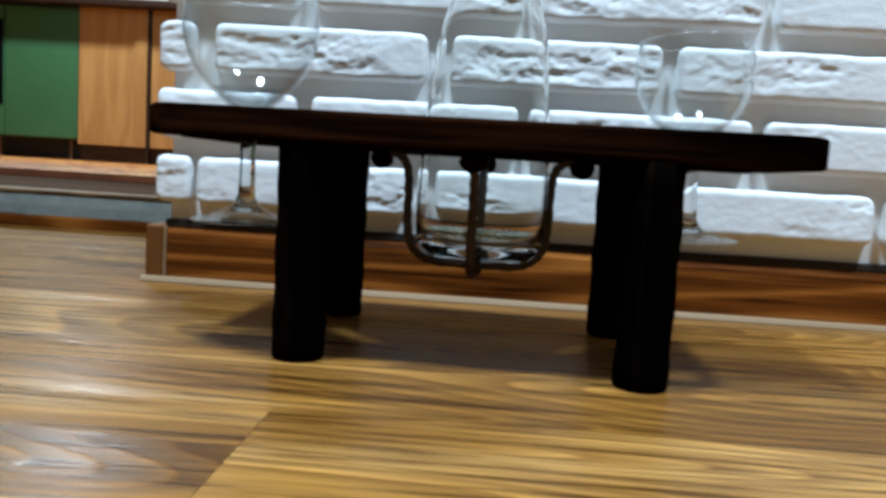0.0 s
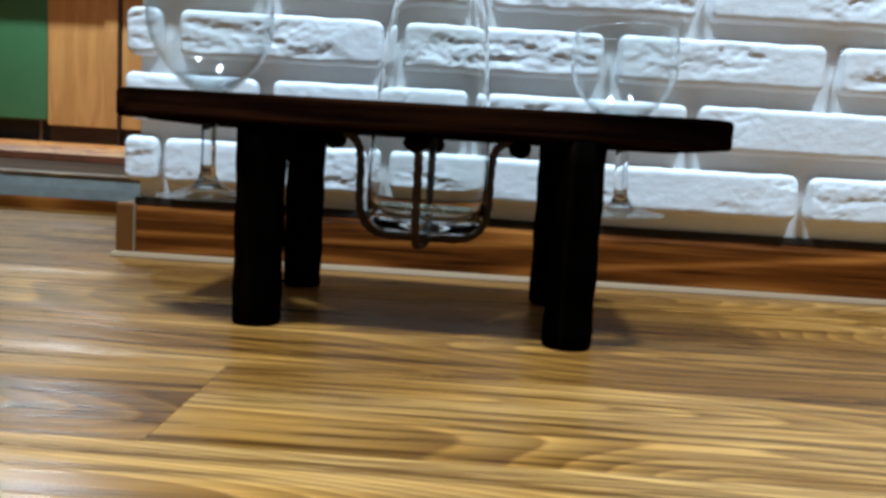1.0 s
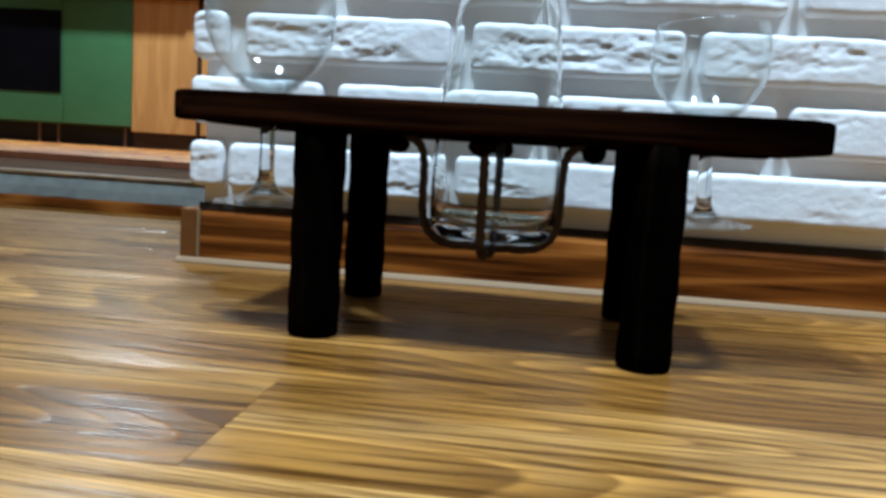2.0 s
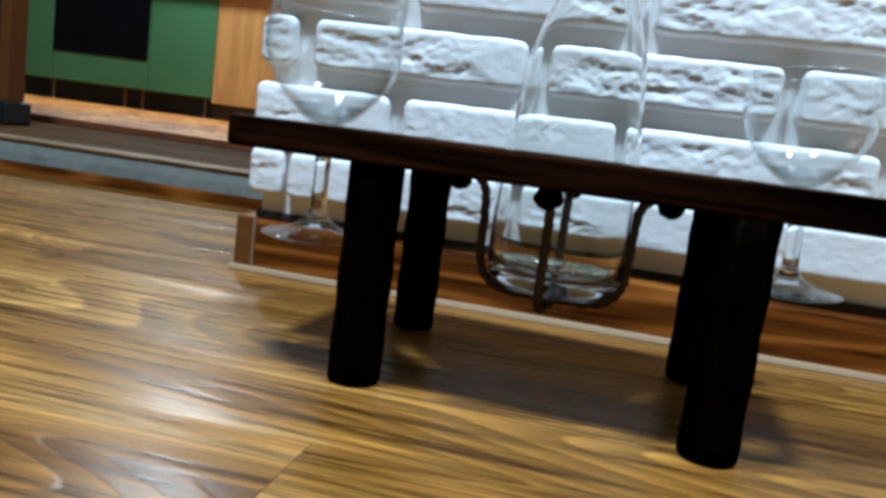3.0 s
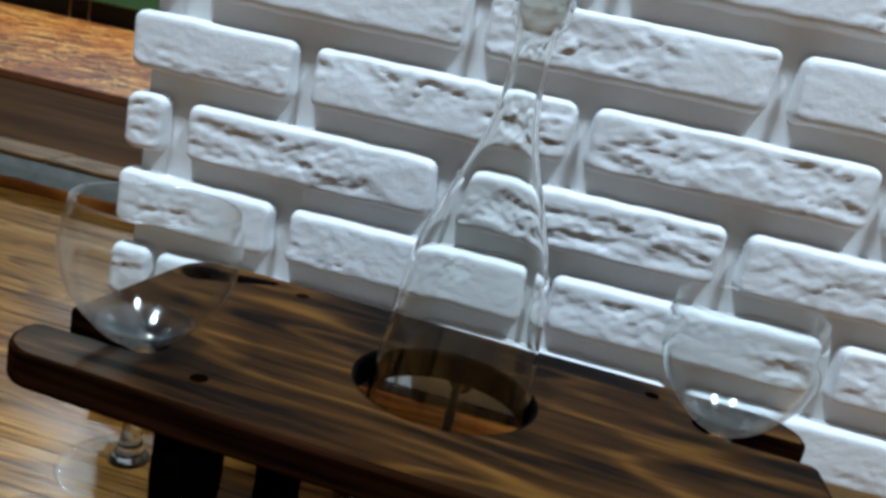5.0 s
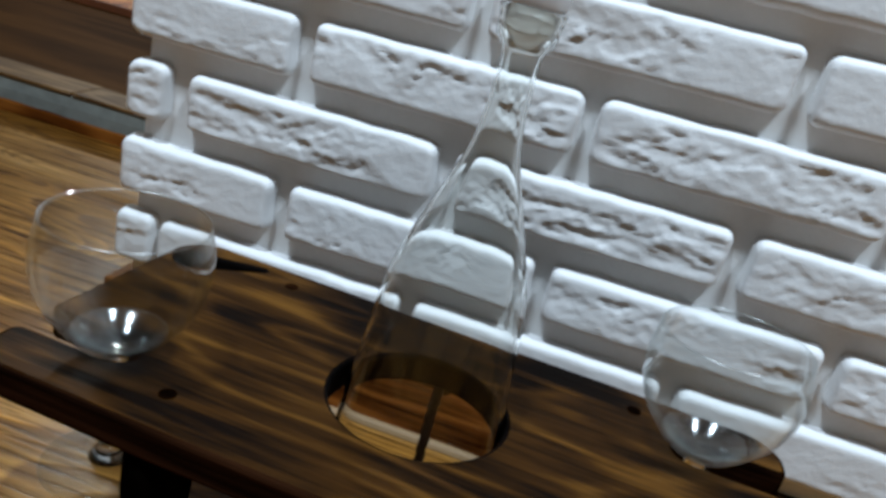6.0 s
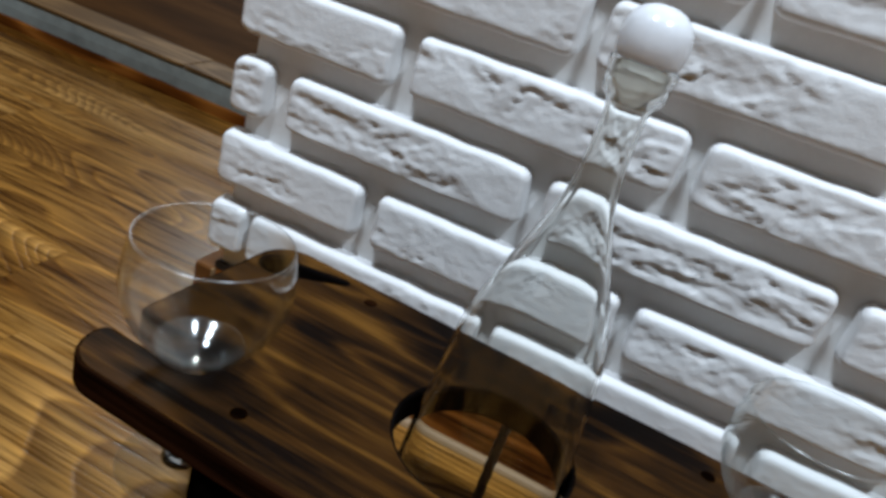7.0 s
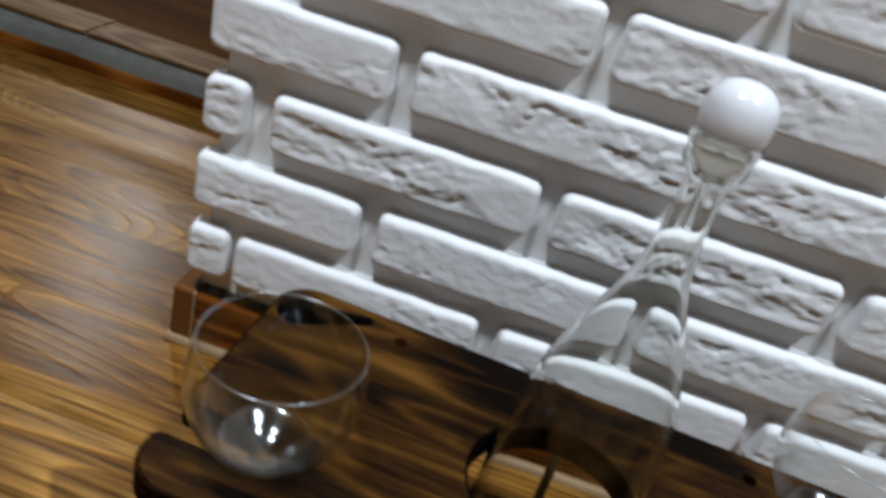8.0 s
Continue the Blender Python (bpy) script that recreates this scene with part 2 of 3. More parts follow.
def smooth_profile(points, steps=6):
    """A rounded line through (radius, height) pairs."""
    p = [Vector(q) for q in points]
    p = [2 * p[0] - p[1]] + p + [2 * p[-1] - p[-2]]
    out = []
    for a, b, c, d in zip(p, p[1:], p[2:], p[3:]):
        for k in range(steps):
            t = k / steps
            q = 0.5 * ((2 * b) + (c - a) * t + (2 * a - 5 * b + 4 * c - d) * t * t + (3 * b - a - 3 * c + d) * t ** 3)
            out.append((max(0.0, q.x), q.y))
    out.append((points[-1][0], points[-1][1]))
    return out


def tube(path, radius, sides=10, flat=1.0, twist=0.0):
    """A cord along a line of points; twist gives it strands."""
    bm = bmesh.new()
    pts = [Vector(p) for p in path]
    rings, side = [], None
    for k, p in enumerate(pts):
        t = (pts[min(k + 1, len(pts) - 1)] - pts[max(k - 1, 0)]).normalized()
        if side is None:
            side = t.cross(Vector((0.3, 0.9, 0.1))).normalized()
        side = (side - t * side.dot(t)).normalized()
        up = t.cross(side)
        ring = []
        for j in range(sides):
            a = 2 * math.pi * j / sides
            r = radius * (1 + 0.16 * math.cos(3 * (a + twist * k)) * (1 if twist else 0))
            ring.append(bm.verts.new(p + side * (r * math.cos(a)) + up * (r * flat * math.sin(a))))
        rings.append(ring)
    for a, b in zip(rings, rings[1:]):
        for j in range(sides):
            bm.faces.new((a[j], a[(j + 1) % sides], b[(j + 1) % sides], b[j]))
    bm.faces.new(rings[0][::-1])
    bm.faces.new(rings[-1])
    bmesh.ops.recalc_face_normals(bm, faces=bm.faces[:])
    return bm


def curve_line(points, steps=8):
    p = [Vector(q) for q in points]
    p = [2 * p[0] - p[1]] + p + [2 * p[-1] - p[-2]]
    out = []
    for a, b, c, d in zip(p, p[1:], p[2:], p[3:]):
        for k in range(steps):
            t = k / steps
            out.append(0.5 * ((2 * b) + (c - a) * t + (2 * a - 5 * b + 4 * c - d) * t * t + (3 * b - a - 3 * c + d) * t ** 3))
    return out + [Vector(points[-1])]


def wobbly(bm, amount, scale, seed):
    for v in bm.verts:
        n = noise.noise_vector(v.co * scale + Vector((seed, seed * 2, 0)))
        v.co += n * amount
    return bm


# ---- the large structure ----
WALL_FACE = 0.801
WALL_END = -0.212
FLOOR_LEFT, FLOOR_RIGHT, FLOOR_BACK, STEP_Y, STEP_Z = -4.6, 2.2, -2.2, 1.262, 0.056
CEIL = 2.6

wall = part("wall_brick", box(WALL_END, FLOOR_RIGHT, WALL_FACE, 0.92, 0, CEIL), MORTAR)
tagged(wall, "white wall clad in chipped gypsum bricks with deep joints", "wall", kind="structure")
floor = part("floor", box(FLOOR_LEFT, FLOOR_RIGHT, FLOOR_BACK, STEP_Y + 0.02, -0.06, -0.004), DARKWOOD)
tagged(floor, "glossy golden brown wood laminate floor", "floor", kind="structure")
upper = part("floor_raised", box(FLOOR_LEFT, 0.8, STEP_Y + 0.006, 5.6, -0.06, STEP_Z), RAISED)
tagged(upper, "dull brown boarded floor one low step up", "floor", kind="structure")
for name, dims in (
    ("wall_south", (FLOOR_LEFT - 0.1, FLOOR_RIGHT + 0.1, FLOOR_BACK - 0.1, FLOOR_BACK, 0, CEIL)),
    ("wall_east", (FLOOR_RIGHT, FLOOR_RIGHT + 0.1, FLOOR_BACK, 0.92, 0, CEIL)),
    ("wall_west", (FLOOR_LEFT - 0.1, FLOOR_LEFT, FLOOR_BACK, 5.7, 0, CEIL)),
    ("wall_north", (FLOOR_LEFT, 0.9, 5.6, 5.7, 0, CEIL)),
    ("wall_kitchen_side", (0.8, 0.9, 0.92, 5.6, 0, CEIL)),
):
    w = part(name, box(*dims), KITCHENWALL if name in ("wall_north", "wall_kitchen_side") else ROOMWALL)
    tagged(w, "plain brown painted room wall", "wall", kind="structure")
ceil = part("ceiling", box(FLOOR_LEFT - 0.1, FLOOR_RIGHT + 0.1, FLOOR_BACK - 0.1, 5.7, CEIL, CEIL + 0.1), CEILING)
tagged(ceil, "plain off-white painted ceiling", "ceiling", kind="structure")

# step: worn grey painted riser with a ragged lower edge on a wooden foot, and a brown nosing
foot_strip = part("trim_step_foot", box(FLOOR_LEFT, 0.0, STEP_Y - 0.010, STEP_Y + 0.005, -0.003, 0.019, 0.003), SKIRT)
tagged(foot_strip, "brown wooden strip at the foot of the step", "trim", kind="structure")
bm = bmesh.new()
columns = []
for k in range(231):
    x = FLOOR_LEFT + k * 0.02
    low = 0.0195 + 0.0022 * noise.noise(Vector((x * 7, 1, 0))) + 0.0018 * noise.noise(Vector((x * 29, 5, 0)))
    y = STEP_Y - 0.0075 + 0.0012 * noise.noise(Vector((x * 5, 9, 0)))
    columns.append([bm.verts.new(c) for c in ((x, STEP_Y + 0.005, low), (x, y, low), (x, y - 0.0005, 0.036), (x, y + 0.0008, STEP_Z - 0.0015), (x, STEP_Y + 0.005, STEP_Z - 0.0015))])
for a, b in zip(columns, columns[1:]):
    for j in range(5):
        bm.faces.new((a[j], a[(j + 1) % 5], b[(j + 1) % 5], b[j]))
bm.faces.new(columns[0])
bm.faces.new(columns[-1][::-1])
bmesh.ops.recalc_face_normals(bm, faces=bm.faces[:])
riser = part("step_riser", bm, GREYPAINT)
tagged(riser, "worn grey painted riser board of a low step", "step", kind="structure")
EDGE = wood("light brown nosing", (0.075, 0.036, 0.011), (0.17, 0.090, 0.030), (0.27, 0.155, 0.060), 0.5, shine=0.2)
for k, (x0, x1) in enumerate(((FLOOR_LEFT, -1.42), (-1.417, -0.6365), (-0.6335, 0.0))):
    n = part("trim_nosing", wobbly(box(x0, x1, STEP_Y - 0.009, STEP_Y + (0.070 if k < 2 else 0.064), STEP_Z - 0.001, STEP_Z + 0.004, 0.0015), 0.0012, 11, k * 3), EDGE)
    tagged(n, "light brown worn wooden nosing strip on the step", "trim", kind="structure")

# skirting board with its end cap and a bead of sealant along the floor
SKIRT_TOP = 0.056
bm = bmesh.new()
prof = [(0.801, 0.0), (0.794, 0.0), (0.793, 0.008), (0.7925, 0.040), (0.794, 0.050), (0.797, 0.0555), (0.801, SKIRT_TOP)]
a = [bm.verts.new((-0.214, y, z)) for y, z in prof]
b = [bm.verts.new((FLOOR_RIGHT, y, z)) for y, z in prof]
for j in range(len(prof)):
    k = (j + 1) % len(prof)
    bm.faces.new((a[j], a[k], b[k], b[j]))
bm.faces.new(a[::-1])
bm.faces.new(b)
bmesh.ops.recalc_face_normals(bm, faces=bm.faces[:])
board = part("baseboard", bm, SKIRT)
tagged(board, "reddish brown wood-effect skirting board", "skirting board", kind="structure")
part("end_cap", box(-0.234, -0.2135, 0.7905, 0.83, 0.0, 0.0575, 0.0025), CAP, board, "light brown plastic corner cap")
part("seam", box(-0.2146, -0.2126, 0.7895, 0.7935, 0.001, 0.0570), SEALANT, board, "pale seam beside the cap")
part("sealant", tube([(-0.236, 0.7915, 0.0), (0.0, 0.7905, 0.0), (0.7, 0.7905, 0.0), (FLOOR_RIGHT, 0.7905, 0.0)], 0.0062, 10), SEALANT, board, "pale sealant bead along the floor")
# solid dark strip over the mortar, painting in the shade below the bricks
gap = part("trim_gap", box(-0.216, FLOOR_RIGHT, 0.7965, WALL_FACE + 0.004, 0.0562, 0.0640, 0.001), GAP_SHADE)
tagged(gap, "dark strip coloured as shade in the joint between the skirting board and the bricks", "trim", kind="structure")


# ---- the wine table ----
TURN_TABLE = -3.0
TABLE = pose(0.100, 0.605, 0.0, 0, 0, TURN_TABLE)
TOP_Z, TOP_LOW = 0.160, 0.1405


def plate(loops, z0, z1, bevel):
    """A board cut along closed loops (outer one anticlockwise, openings clockwise), with rounded rims."""
    bm = bmesh.new()
    tops, lows = [], []
    for order, loop in enumerate(loops):
        n = len(loop)
        norms = []
        for k in range(n):
            p, q = Vector(loop[k - 1]), Vector(loop[(k + 1) % n])
            d = (q - p).normalized()
            norms.append(Vector((d.y, -d.x)))
        rings = []
        for inset, z in ((bevel, z0), (bevel * 0.3, z0 + bevel * 0.3), (0, z0 + bevel), (0, z1 - bevel), (bevel * 0.3, z1 - bevel * 0.3), (bevel, z1)):
            rings.append([bm.verts.new((loop[k][0] - norms[k].x * inset, loop[k][1] - norms[k].y * inset, z)) for k in range(n)])
        for a, b in zip(rings, rings[1:]):
            for k in range(n):
                j = (k + 1) % n
                f = bm.faces.new((a[k], a[j], b[j], b[k]))
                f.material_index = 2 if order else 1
        lows.append(rings[0])
        tops.append(rings[-1])
    for some in (tops, lows):
        edges = [bm.edges.get((r[k], r[(k + 1) % len(r)])) for r in some for k in range(len(r))]
        done = bmesh.ops.triangle_fill(bm, use_beauty=True, use_dissolve=False, edges=edges)
        for f in done["geom"]:
            if isinstance(f, bmesh.types.BMFace):
                f.material_index = 0 if some is tops else 1
    bmesh.ops.recalc_face_normals(bm, faces=bm.faces[:])
    return bm


def arc(cx, cy, r, a0, a1, n=10):
    return [(cx + r * math.cos(radians(a0 + (a1 - a0) * k / n)), cy + r * math.sin(radians(a0 + (a1 - a0) * k / n))) for k in range(n + 1)]


HL, HW, CR = 0.2135, 0.101, 0.026
SLOT_V, SLOT_IN, SLOT_R = 0.0535, 0.157, 0.0115
outline = []
outline += arc(-HL + CR, -HW + CR, CR, 180, 270)
outline += [(-0.1, -HW - 0.001), (0.0, -HW), (0.1, -HW + 0.001)]
outline += arc(HL - CR, -HW + CR, CR, 270, 360)
outline += [(HL, 0.0)] + arc(HL - 0.006, SLOT_V - SLOT_R - 0.006, 0.006, 0, 90, 4)
outline += arc(SLOT_IN, SLOT_V, SLOT_R, 270, 90, 12)
outline += arc(HL - 0.006, SLOT_V + SLOT_R + 0.006, 0.006, 270, 360, 4) + arc(HL - CR, HW - CR, CR, 15, 90)
outline += [(0.1, HW + 0.001), (0.0, HW), (-0.1, HW)]
outline += arc(-HL + CR, HW - CR, CR, 90, 180)
outline += [(-HL, 0.0)] + arc(-HL + 0.006, -SLOT_V + SLOT_R + 0.006, 0.006, 180, 270, 4)
outline += arc(-SLOT_IN, -SLOT_V, SLOT_R, 90, -90, 12)
outline += arc(-HL + 0.006, -SLOT_V - SLOT_R - 0.006, 0.006, 90, 165, 4)


def grip(sign):
    """A tear-shaped hand slot, clockwise."""
    big = arc(-0.1935, 0.0695, 0.0125, 285, 60, 12)
    tip = arc(-0.150, 0.0870, 0.0028, 60, -75, 5)
    return [(sign * x, sign * y) for x, y in big + tip]


def clean(loop):
    out = []
    for p in loop:
        if not out or (Vector(p) - Vector(out[-1])).length > 4e-4:
            out.append(p)
    return out


table = new("wine_table")
table.matrix_world = TABLE
tagged(table, "low dark-stained wooden wine table on four round black legs", "table")
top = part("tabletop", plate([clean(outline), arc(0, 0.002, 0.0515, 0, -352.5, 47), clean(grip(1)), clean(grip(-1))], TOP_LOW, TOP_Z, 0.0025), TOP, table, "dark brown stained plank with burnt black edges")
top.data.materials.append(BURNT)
top.data.materials.append(CUTWOOD)


def leg_mesh(seed):
    bm = lathe([(0.0, 0.0), (0.0158, 0.0), (0.0172, 0.002)] + [(0.0172 + 0.0006 * math.sin(k * 1.7 + seed), 0.012 + k * 0.0125) for k in range(10)] + [(0.0175, TOP_LOW), (0.0, TOP_LOW)], 24)
    return bm


LEGS = ((-0.1070, -0.0825), (0.1135, -0.0835), (-0.1170, 0.079), (0.110, 0.080))
PLUGS = ((-0.112, -0.073), (0.114, -0.075), (-0.122, 0.079), (0.120, 0.078))
for k, ((u, v), (pu, pv)) in enumerate(zip(LEGS, PLUGS)):
    leg = part("leg", leg_mesh(k * 2.3), LEG, table, smooth=True)
    leg.location = (u, v, 0)
    plug = part("plug", lathe([(0.0, 0.0), (0.0048, 0.0), (0.0046, 0.0009), (0.0, 0.0011)], 14), BURNT, table, "small dark round wooden plug")
    plug.location = (pu, pv, TOP_Z - 0.0006)

# cord cradle under the opening
def cradle(turn):
    m = Matrix.Rotation(radians(turn), 4, "Z")
    pts = [(-0.073, 0, 0.1385), (-0.070, 0, 0.137), (-0.062, 0, 0.1385), (-0.0545, 0, 0.131), (-0.0522, 0, 0.115), (-0.0520, 0, 0.090), (-0.0497, 0, 0.0755), (-0.043, 0, 0.0660), (-0.030, 0, 0.0606), (0, 0, 0.0602)]
    pts = pts + [(-x, y, z) for x, y, z in pts[-2::-1]]
    return [m @ Vector(p) for p in curve_line(pts)]


for k, turn in enumerate((0, 90)):
    c = part("cord", tube([p + Vector((0, 0, -0.004 * k)) if 20 < i < len(cradle(turn)) - 20 else p for i, p in enumerate(cradle(turn))], 0.0033, 12, 0.75, 0.5), ROPE, table, "twisted brown cord cradling the decanter", True)
    for s in (-1, 1):
        bm = bmesh.new()
        bmesh.ops.create_icosphere(bm, subdivisions=3, radius=0.0088)
        wobbly(bm, 0.0018, 160, k * 5 + s)
        knot = part("knot", bm, BURNT, table, "dark knot of the cord", True)
        knot.location = Matrix.Rotation(radians(turn), 3, "Z") @ Vector((s * 0.0735, 0, 0.1345))
        knot.scale = (1, 1, 0.85)
bm = bmesh.new()
bmesh.ops.create_icosphere(bm, subdivisions=3, radius=0.007)
knot = part("knot", wobbly(bm, 0.0012, 160, 9), ROPE, table, "brown knot where the cords cross", True)
knot.location = (0, 0, 0.0580)

# ---- glasses and decanter ----
def wine_glass():
    g = new("wine_glass")
    tagged(g, "clear stemmed balloon wine glass hanging in a table slot", "wine glass", "glasses in the table")
    foot = [(0.0, 0.0058), (0.012, 0.0050), (0.024, 0.0024), (0.034, 0.0), (0.0362, 0.0008), (0.036, 0.0016), (0.028, 0.0034), (0.017, 0.0068), (0.0095, 0.0120), (0.0060, 0.0185)]
    part("foot", lathe(smooth_profile(foot, 3) + [(0.0, 0.0185)], 56), FOOT, g, smooth=True)
    stem = [(0.0, 0.0068), (0.0115, 0.0070), (0.0100, 0.0090), (0.0072, 0.0140), (0.0058, 0.0187), (0.0055, 0.026), (0.0053, 0.040), (0.0054, 0.056), (0.0060, 0.066), (0.0074, 0.0735), (0.0, 0.0738)]
    part("stem", lathe(stem, 28), STEM, g, smooth=True)
    bowl = smooth_profile([(0.0, 0.0740), (0.0065, 0.0748), (0.0185, 0.0815), (0.0295, 0.0925), (0.0382, 0.1048), (0.0433, 0.1177), (0.0450, 0.1290), (0.0440, 0.1410), (0.0415, 0.1530)], 5)
    inside = smooth_profile([(0.0, 0.0756), (0.0058, 0.0764), (0.0176, 0.0828), (0.0285, 0.0935), (0.0372, 0.1056), (0.0423, 0.1181), (0.0441, 0.1292), (0.0431, 0.1410), (0.0407, 0.1530)], 5)[:-1]
    part("bowl", lathe(bowl + [(0.0412, 0.1534), (0.0407, 0.1530)] + inside[::-1], 72), BOWL, g, "thin clear rounded bowl", True)
    drop = smooth_profile([(0.0, 0.0759), (0.0056, 0.0767), (0.0140, 0.0807), (0.0235, 0.0884), (0.0230, 0.0890), (0.0130, 0.0826), (0.0060, 0.0802), (0.0, 0.0797)], 4)
    part("bowl_bottom", lathe(drop, 48), LENS, g, "thick clear glass bottom of the bowl", True)
    ring = [(0.0410 + 0.0006 * math.cos(a), 0.1536 + 0.0006 * math.sin(a)) for a in (0.0, 1.05, 2.09, 3.14, 4.19, 5.24)]
    part("rim", lathe(ring, 72, True), RIM, g, "bright rounded rim", True)
    return g


GLASS_LOW = 0.0845
glass = wine_glass()
glass.matrix_world = TABLE @ pose(-0.1555, -0.0565, GLASS_LOW)
other = copy_thing(glass, TABLE @ pose(0.1635, 0.0520, GLASS_LOW, 0, -3, 0))

decanter = new("decanter")
tagged(decanter, "clear conical glass decanter with a milky ball stopper", "decanter")
decanter.matrix_world = TABLE @ pose(0.002, 0.001, 0.0590, -3.8, 0.3, 0)
body = smooth_profile([(0.0, 0.009), (0.016, 0.007), (0.033, 0.005), (0.0415, 0.0090), (0.0463, 0.0180), (0.0480, 0.032), (0.0483, 0.056), (0.0470, 0.094), (0.0435, 0.132), (0.0405, 0.164), (0.0375, 0.180), (0.0310, 0.200), (0.0225, 0.224), (0.0145, 0.247), (0.0112, 0.267), (0.0104, 0.284), (0.0104, 0.297), (0.0116, 0.302), (0.0152, 0.3065), (0.0158, 0.315), (0.0168, 0.318), (0.0168, 0.321)], 4)
hollow = smooth_profile([(0.0, 0.0165), (0.018, 0.0155), (0.034, 0.0165), (0.0412, 0.0220), (0.0445, 0.032), (0.0458, 0.056), (0.0447, 0.094), (0.0413, 0.132), (0.0383, 0.164), (0.0353, 0.180), (0.0288, 0.200), (0.0204, 0.224), (0.0125, 0.247), (0.0094, 0.267), (0.0086, 0.284), (0.0086, 0.297), (0.0098, 0.3028), (0.0134, 0.3078), (0.0142, 0.315), (0.0146, 0.321)], 4)
flask = part("flask", lathe(body + [(0.0162, 0.3218), (0.0152, 0.3218)] + hollow[::-1], 72), FLASK, decanter, "clear tapering glass body with a thick bottom", True)
bm = lathe([(0.0275, 0.0180), (0.0380, 0.0220), (0.0392, 0.0240), (0.0350, 0.0238), (0.0290, 0.0212)], 144, True)
for v in bm.verts:
    a = math.atan2(v.co.y, v.co.x)
    v.co.z += 0.0007 * math.cos(36 * a)
part("base_ring", bm, BASE, decanter, "ribbed greenish glass ring at the bottom", True)
stopper = part("stopper", lathe(smooth_profile([(0.0, 0.3212), (0.007, 0.3213), (0.0145, 0.3222), (0.0164, 0.3262), (0.0169, 0.3320), (0.0155, 0.3395), (0.0110, 0.3452), (0.0053, 0.3478), (0.0, 0.3483)], 5), 48), OPAL, decanter, "milky white glass ball", True)
part("plug", lathe([(0.0, 0.302), (0.0078, 0.302), (0.0090, 0.306), (0.0122, 0.310), (0.0138, 0.3205), (0.0, 0.3208)], 36), FROST, stopper, "frosted ground glass joint", True)

# ---- kitchen beyond the step ----
board = part("strand_board", box(FLOOR_LEFT + 0.02, 0.78, 1.97, 5.55, STEP_Z, STEP_Z + 0.020, 0.002), OSB)
tagged(board, "orange-brown strand board sheet lying on the floor", "board")
part("edge", wobbly(box(FLOOR_LEFT + 0.02, 0.78, 1.955, 1.969, STEP_Z, STEP_Z + 0.0185, 0.001), 0.003, 8, 2), OSBEDGE, board, "reddish rough board edge")

BOARD_Z = STEP_Z + 0.020
FRONT_Y, KITCHEN_TOP = 4.6, 0.915
stove = new("kitchen_cabinet")
cx = -3.5
stove.location = (cx, FRONT_Y, BOARD_Z)
tagged(stove, "green kitchen cabinet with a dark glass oven door", "cabinet")


def lx(x):
    return x - cx


part("body", box(lx(-4.5), lx(-2.39), 0.02, 0.55, 0.125, KITCHEN_TOP, 0.004), GREEN, stove)
door = part("door", box(lx(-3.556), lx(-2.850), 0.0, 0.019, 0.13, KITCHEN_TOP - 0.01, 0.004), GREEN, stove, "green oven door")
part("window", box(lx(-3.551), lx(-2.855), -0.006, -0.0005, 0.315, 0.82, 0.002), BLACKGLASS, door, "black glass pane")
part("side_panel", box(lx(-4.5), lx(-3.562), 0.0, 0.019, 0.13, KITCHEN_TOP - 0.01, 0.004), GREEN, stove)
part("side_panel", box(lx(-2.844), lx(-2.39), 0.0, 0.019, 0.13, KITCHEN_TOP - 0.01, 0.004), GREEN, stove)
part("plinth", box(lx(-4.5), lx(-2.39), 0.12, 0.135, 0.0, 0.125), BLACK, stove, "black recessed plinth")
for x in (-3.80, -3.57, -3.03, -2.90, -2.45):
    bm = lathe([(0.0, 0.0), (0.014, 0.0), (0.010, 0.01), (0.009, 0.125), (0.0, 0.125)], 14)
    leg = part("leg", bm, BRASS, stove, "thin brownish metal leg")
    leg.location = (lx(x), 0.045, 0)

side = new("side_cupboard")
side.location = (-2.15, FRONT_Y, BOARD_Z)
tagged(side, "light orange veneered cupboard beside the green cabinet", "cupboard")
part("front_panel", box(-0.235, 0.105, 0.0, 0.5, 0.10, KITCHEN_TOP, 0.003), BEECH, side)
part("front_panel", box(0.109, 0.19, -0.012, 0.5, 0.10, KITCHEN_TOP, 0.003), BEECH, side)
part("side_panel", box(0.192, 0.208, -0.015, 0.5, 0.0, KITCHEN_TOP, 0.003), DARKWOOD, side, "dark brown upright panel")
part("front_panel", box(0.212, 0.46, 0.0, 0.5, 0.10, KITCHEN_TOP, 0.003), BEECH, side)
part("plinth", box(-0.235, 0.46, 0.03, 0.06, 0.0, 0.10, 0.002), DARKWOOD, side, "dark brown plinth")
counter = part("worktop", box(-4.55, -1.68, FRONT_Y - 0.10, FRONT_Y + 0.6, BOARD_Z + KITCHEN_TOP, BOARD_Z + KITCHEN_TOP + 0.04, 0.004), DARKWOOD)
tagged(counter, "dark brown worktop over the kitchen cabinets", "worktop")

post = new("post")
post.location = (-1.30, 1.66, STEP_Z)
tagged(post, "dark post with a brown edge on a black foot", "post")
part("shaft", box(-0.10, 0.012, -0.03, 0.03, 0.055, 2.5, 0.003), BLACK, post)
part("edge_strip", box(0.0125, 0.040, -0.028, 0.028, 0.055, 2.5, 0.002), CAP, post, "brown wooden edge strip")
part("foot", box(-0.11, 0.052, -0.04, 0.04, 0.0, 0.055, 0.006), BLACK, post, "black foot")

# ---- floor planks ----
PLANK_W, PLANK_L, GAP = 0.1235, 1.215, 0.0004
plank_meshes = {}


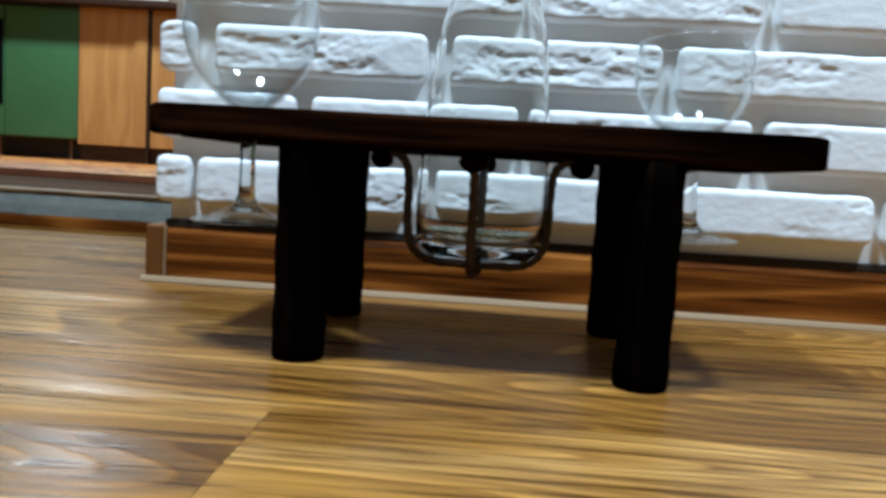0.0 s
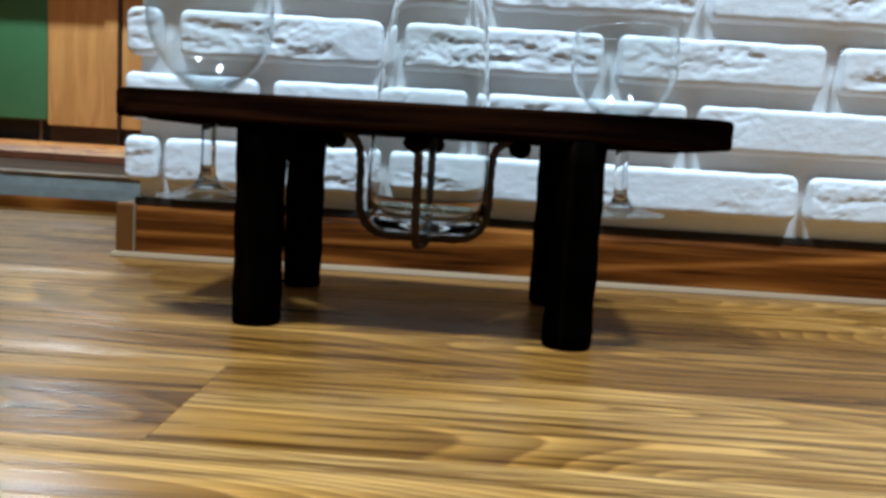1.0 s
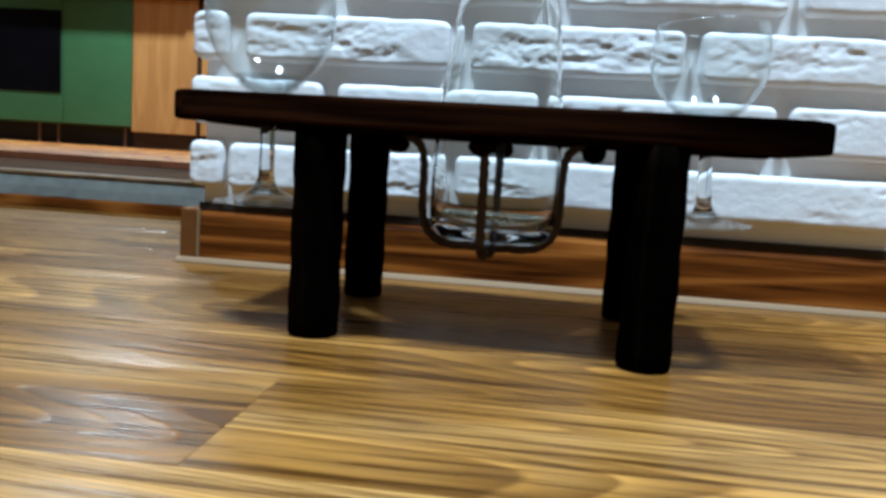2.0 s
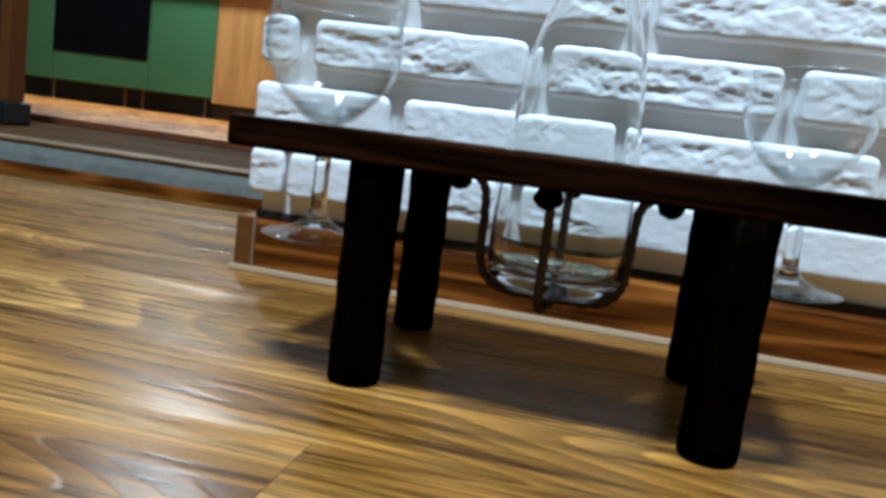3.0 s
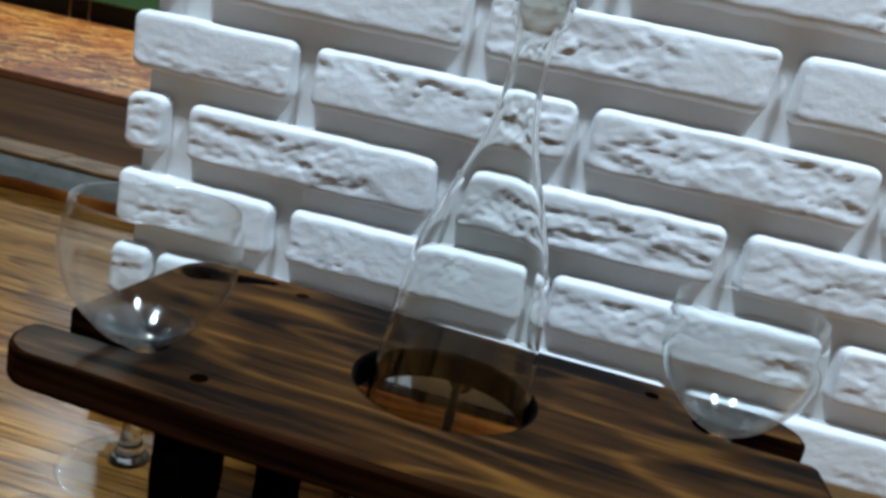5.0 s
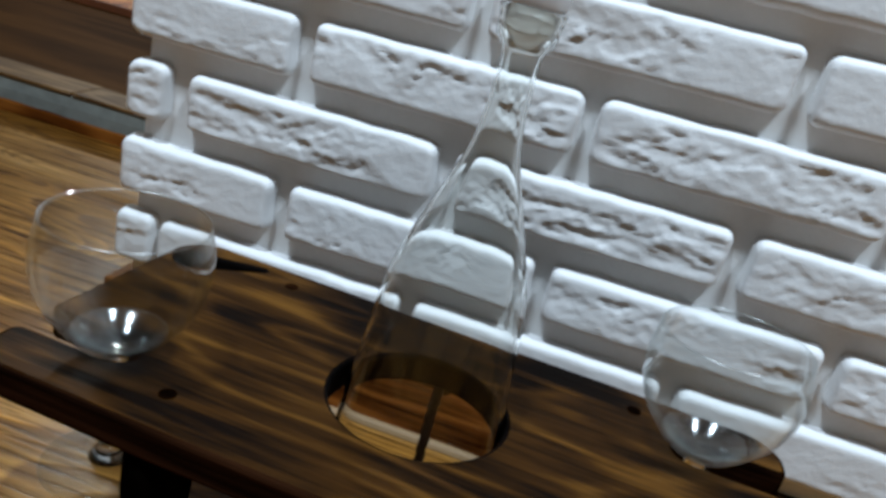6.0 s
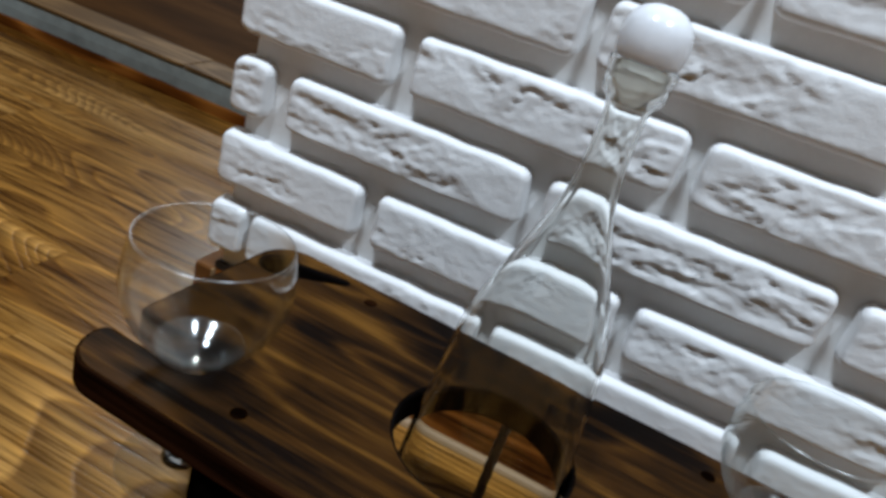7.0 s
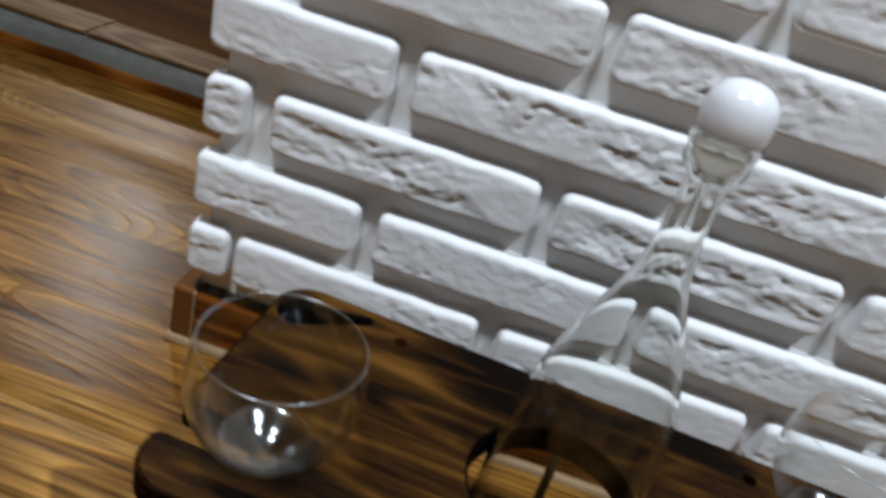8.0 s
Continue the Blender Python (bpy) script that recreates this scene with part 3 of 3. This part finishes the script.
def plank(x0, x1, y0):
    x0, x1 = max(x0, FLOOR_LEFT), min(x1, FLOOR_RIGHT)
    if x1 - x0 < 0.05:
        return
    y1 = min(y0 + PLANK_W, STEP_Y - 0.007)
    key = (round(x1 - x0, 3), round(y1 - y0, 3))
    if key not in plank_meshes:
        w, d = (x1 - x0) / 2 - GAP / 2, (y1 - y0) / 2 - GAP / 2
        bm = bmesh.new()
        rings = [[bm.verts.new((sx * (w - i), sy * (d - i), z)) for sx, sy in ((-1, -1), (1, -1), (1, 1), (-1, 1))] for i, z in ((0, -0.004), (0, 0.0))]
        for a, b in zip(rings, rings[1:]):
            for k in range(4):
                bm.faces.new((a[k], a[(k + 1) % 4], b[(k + 1) % 4], b[k]))
        bm.faces.new(rings[-1])
        plank_meshes[key] = mesh_of("plank", bm, FLOOR)
    ob = new("plank", plank_meshes[key])
    ob.parent = floor
    ob.location = ((x0 + x1) / 2, (y0 + y1) / 2, 0.0)


y = 0.2965 - PLANK_W * 20
while y < STEP_Y - 0.02:
    if y > FLOOR_BACK - PLANK_W:
        k = round((y - 0.2965) / PLANK_W)
        start = 0.003 + (0.0, 0.52, -0.31, 0.83)[k % 4] - 5 * PLANK_L
        for j in range(9):
            plank(start + j * PLANK_L, start + (j + 1) * PLANK_L, y)
    y += PLANK_W


# ---- wall bricks ----
def brick_mesh(w, h, d, seed, fine=True):
    """A gypsum brick: rounded outline, soft rims and a chiselled, pitted face."""
    def stops(length, step):
        rim = [0.0, 0.0012, 0.003, 0.0055, 0.0085]
        n = max(2, round((length - 0.017) / step))
        mid = [0.0085 + (length - 0.017) * k / n for k in range(1, n)]
        return [v - length / 2 for v in rim + mid + [length - v for v in rim[::-1]]]
    xs, zs = stops(w, 0.0024 if fine else 0.012), stops(h, 0.0020 if fine else 0.009)
    rad, rim = 0.0095, 0.0048
    s = Vector((seed * 7.31, seed * 3.17, seed * 5.77))
    verts = []
    for z in zs:
        for x in xs:
            cx_, cz_ = max(abs(x) - (w / 2 - rad), 0), max(abs(z) - (h / 2 - rad), 0)
            far = math.hypot(cx_, cz_)
            px, pz = x, z
            if cx_ > 0 and cz_ > 0:
                square = max(cx_, cz_)
                px = math.copysign(w / 2 - rad + cx_ * square / far, x)
                pz = math.copysign(h / 2 - rad + cz_ * square / far, z)
                edge = rad - square
            else:
                edge = min(w / 2 - abs(x), h / 2 - abs(z))
            p = Vector((px, 0, pz))
            lift = math.sqrt(max(0.0, 1 - (1 - min(edge / rim, 1)) ** 2))
            inside = min(1.0, edge / 0.007)
            q = Vector((px * 21, 0, pz * 58)) + s
            warp = Vector((noise.noise(q * 0.7), 0, noise.noise(q * 0.7 + Vector((9, 4, 2))))) * 0.9
            fine_warp = Vector((noise.noise(q * 3.4), 0, noise.noise(q * 3.4 + Vector((5, 8, 1))))) * 0.16
            field = noise.noise(q + warp + fine_warp)
            mask = noise.noise(Vector((px * 13, 3, pz * 20)) + s * 1.7)
            cut = max(0.0, min(1.0, mask * 2.6 + 0.42))
            gouge = max(0.0, 1 - abs(field) / 0.055) * cut
            ledge = (max(0.0, min(1.0, (field + 0.02) * 11)) + max(0.0, min(1.0, (field - 0.22) * 11))) * cut
            rough = noise.fractal(Vector((px * 120, 0, pz * 160)) + s, 0.9, 2.1, 4)
            depth = d * lift - inside * (0.0019 * gouge + 0.0009 * ledge) + inside * (0.00025 + 0.0006 * cut) * rough + 0.0007 * noise.noise(Vector((px * 12, 1, pz * 20)) + s)
            sway = 0.0011 * noise.noise(Vector((px * 45, 5, pz * 45)) + s * 2)
            verts.append((px + sway * (1 if x > 0 else -1), 0.002 - max(depth, 0.0) if edge > 1e-6 else 0.002, pz + sway * (1 if z > 0 else -1)))
    nx, nz = len(xs), len(zs)
    faces = [(j * nx + i, j * nx + i + 1, (j + 1) * nx + i + 1, (j + 1) * nx + i) for j in range(nz - 1) for i in range(nx - 1)]
    me = bpy.data.meshes.new("brick")
    me.from_pydata(verts, [], faces)
    me.materials.append(PLASTER)
    me.polygons.foreach_set("use_smooth", [True] * len(me.polygons))
    return me


COURSE, LOW, BRICK_H, BRICK_D = 0.0656, 0.0805, 0.0485, 0.0165
shared = [brick_mesh(0.209, BRICK_H, BRICK_D, 100 + k, False) for k in range(6)]
half = [brick_mesh(0.038, BRICK_H, BRICK_D, 200, False), brick_mesh(0.138, BRICK_H, BRICK_D, 201, False)]
for course in range(38):
    z = LOW + COURSE * course + BRICK_H / 2
    if course % 2 == 0:
        spans = [(-0.2255, -0.1885)] + [(-0.170 + 0.2245 * k, 0.0415 + 0.2245 * k) for k in range(11)]
        if course == 0:
            spans = [(-0.2255, -0.1885), (-0.184, 0.030), (0.045, 0.256), (0.268, 0.477)] + [(0.486 + 0.2245 * k, 0.697 + 0.2245 * k) for k in range(8)]
    else:
        spans = [(-0.2255, -0.086)] + [(-0.072 + 0.2195 * k, 0.1365 + 0.2195 * k) for k in range(11)]
    for k, (x0, x1) in enumerate(spans):
        if x0 > FLOOR_RIGHT - 0.05:
            continue
        x1 = min(x1, FLOOR_RIGHT)
        w = x1 - x0
        if course < 8 and x0 < 0.85:
            me = brick_mesh(w, BRICK_H, BRICK_D, course * 13 + k + 1)
        else:
            me = half[0] if w < 0.06 else half[1] if w < 0.16 else shared[(course * 5 + k * 3) % 6]
        ob = new("brick", me)
        ob.parent = wall
        ob.location = ((x0 + x1) / 2, WALL_FACE, z)
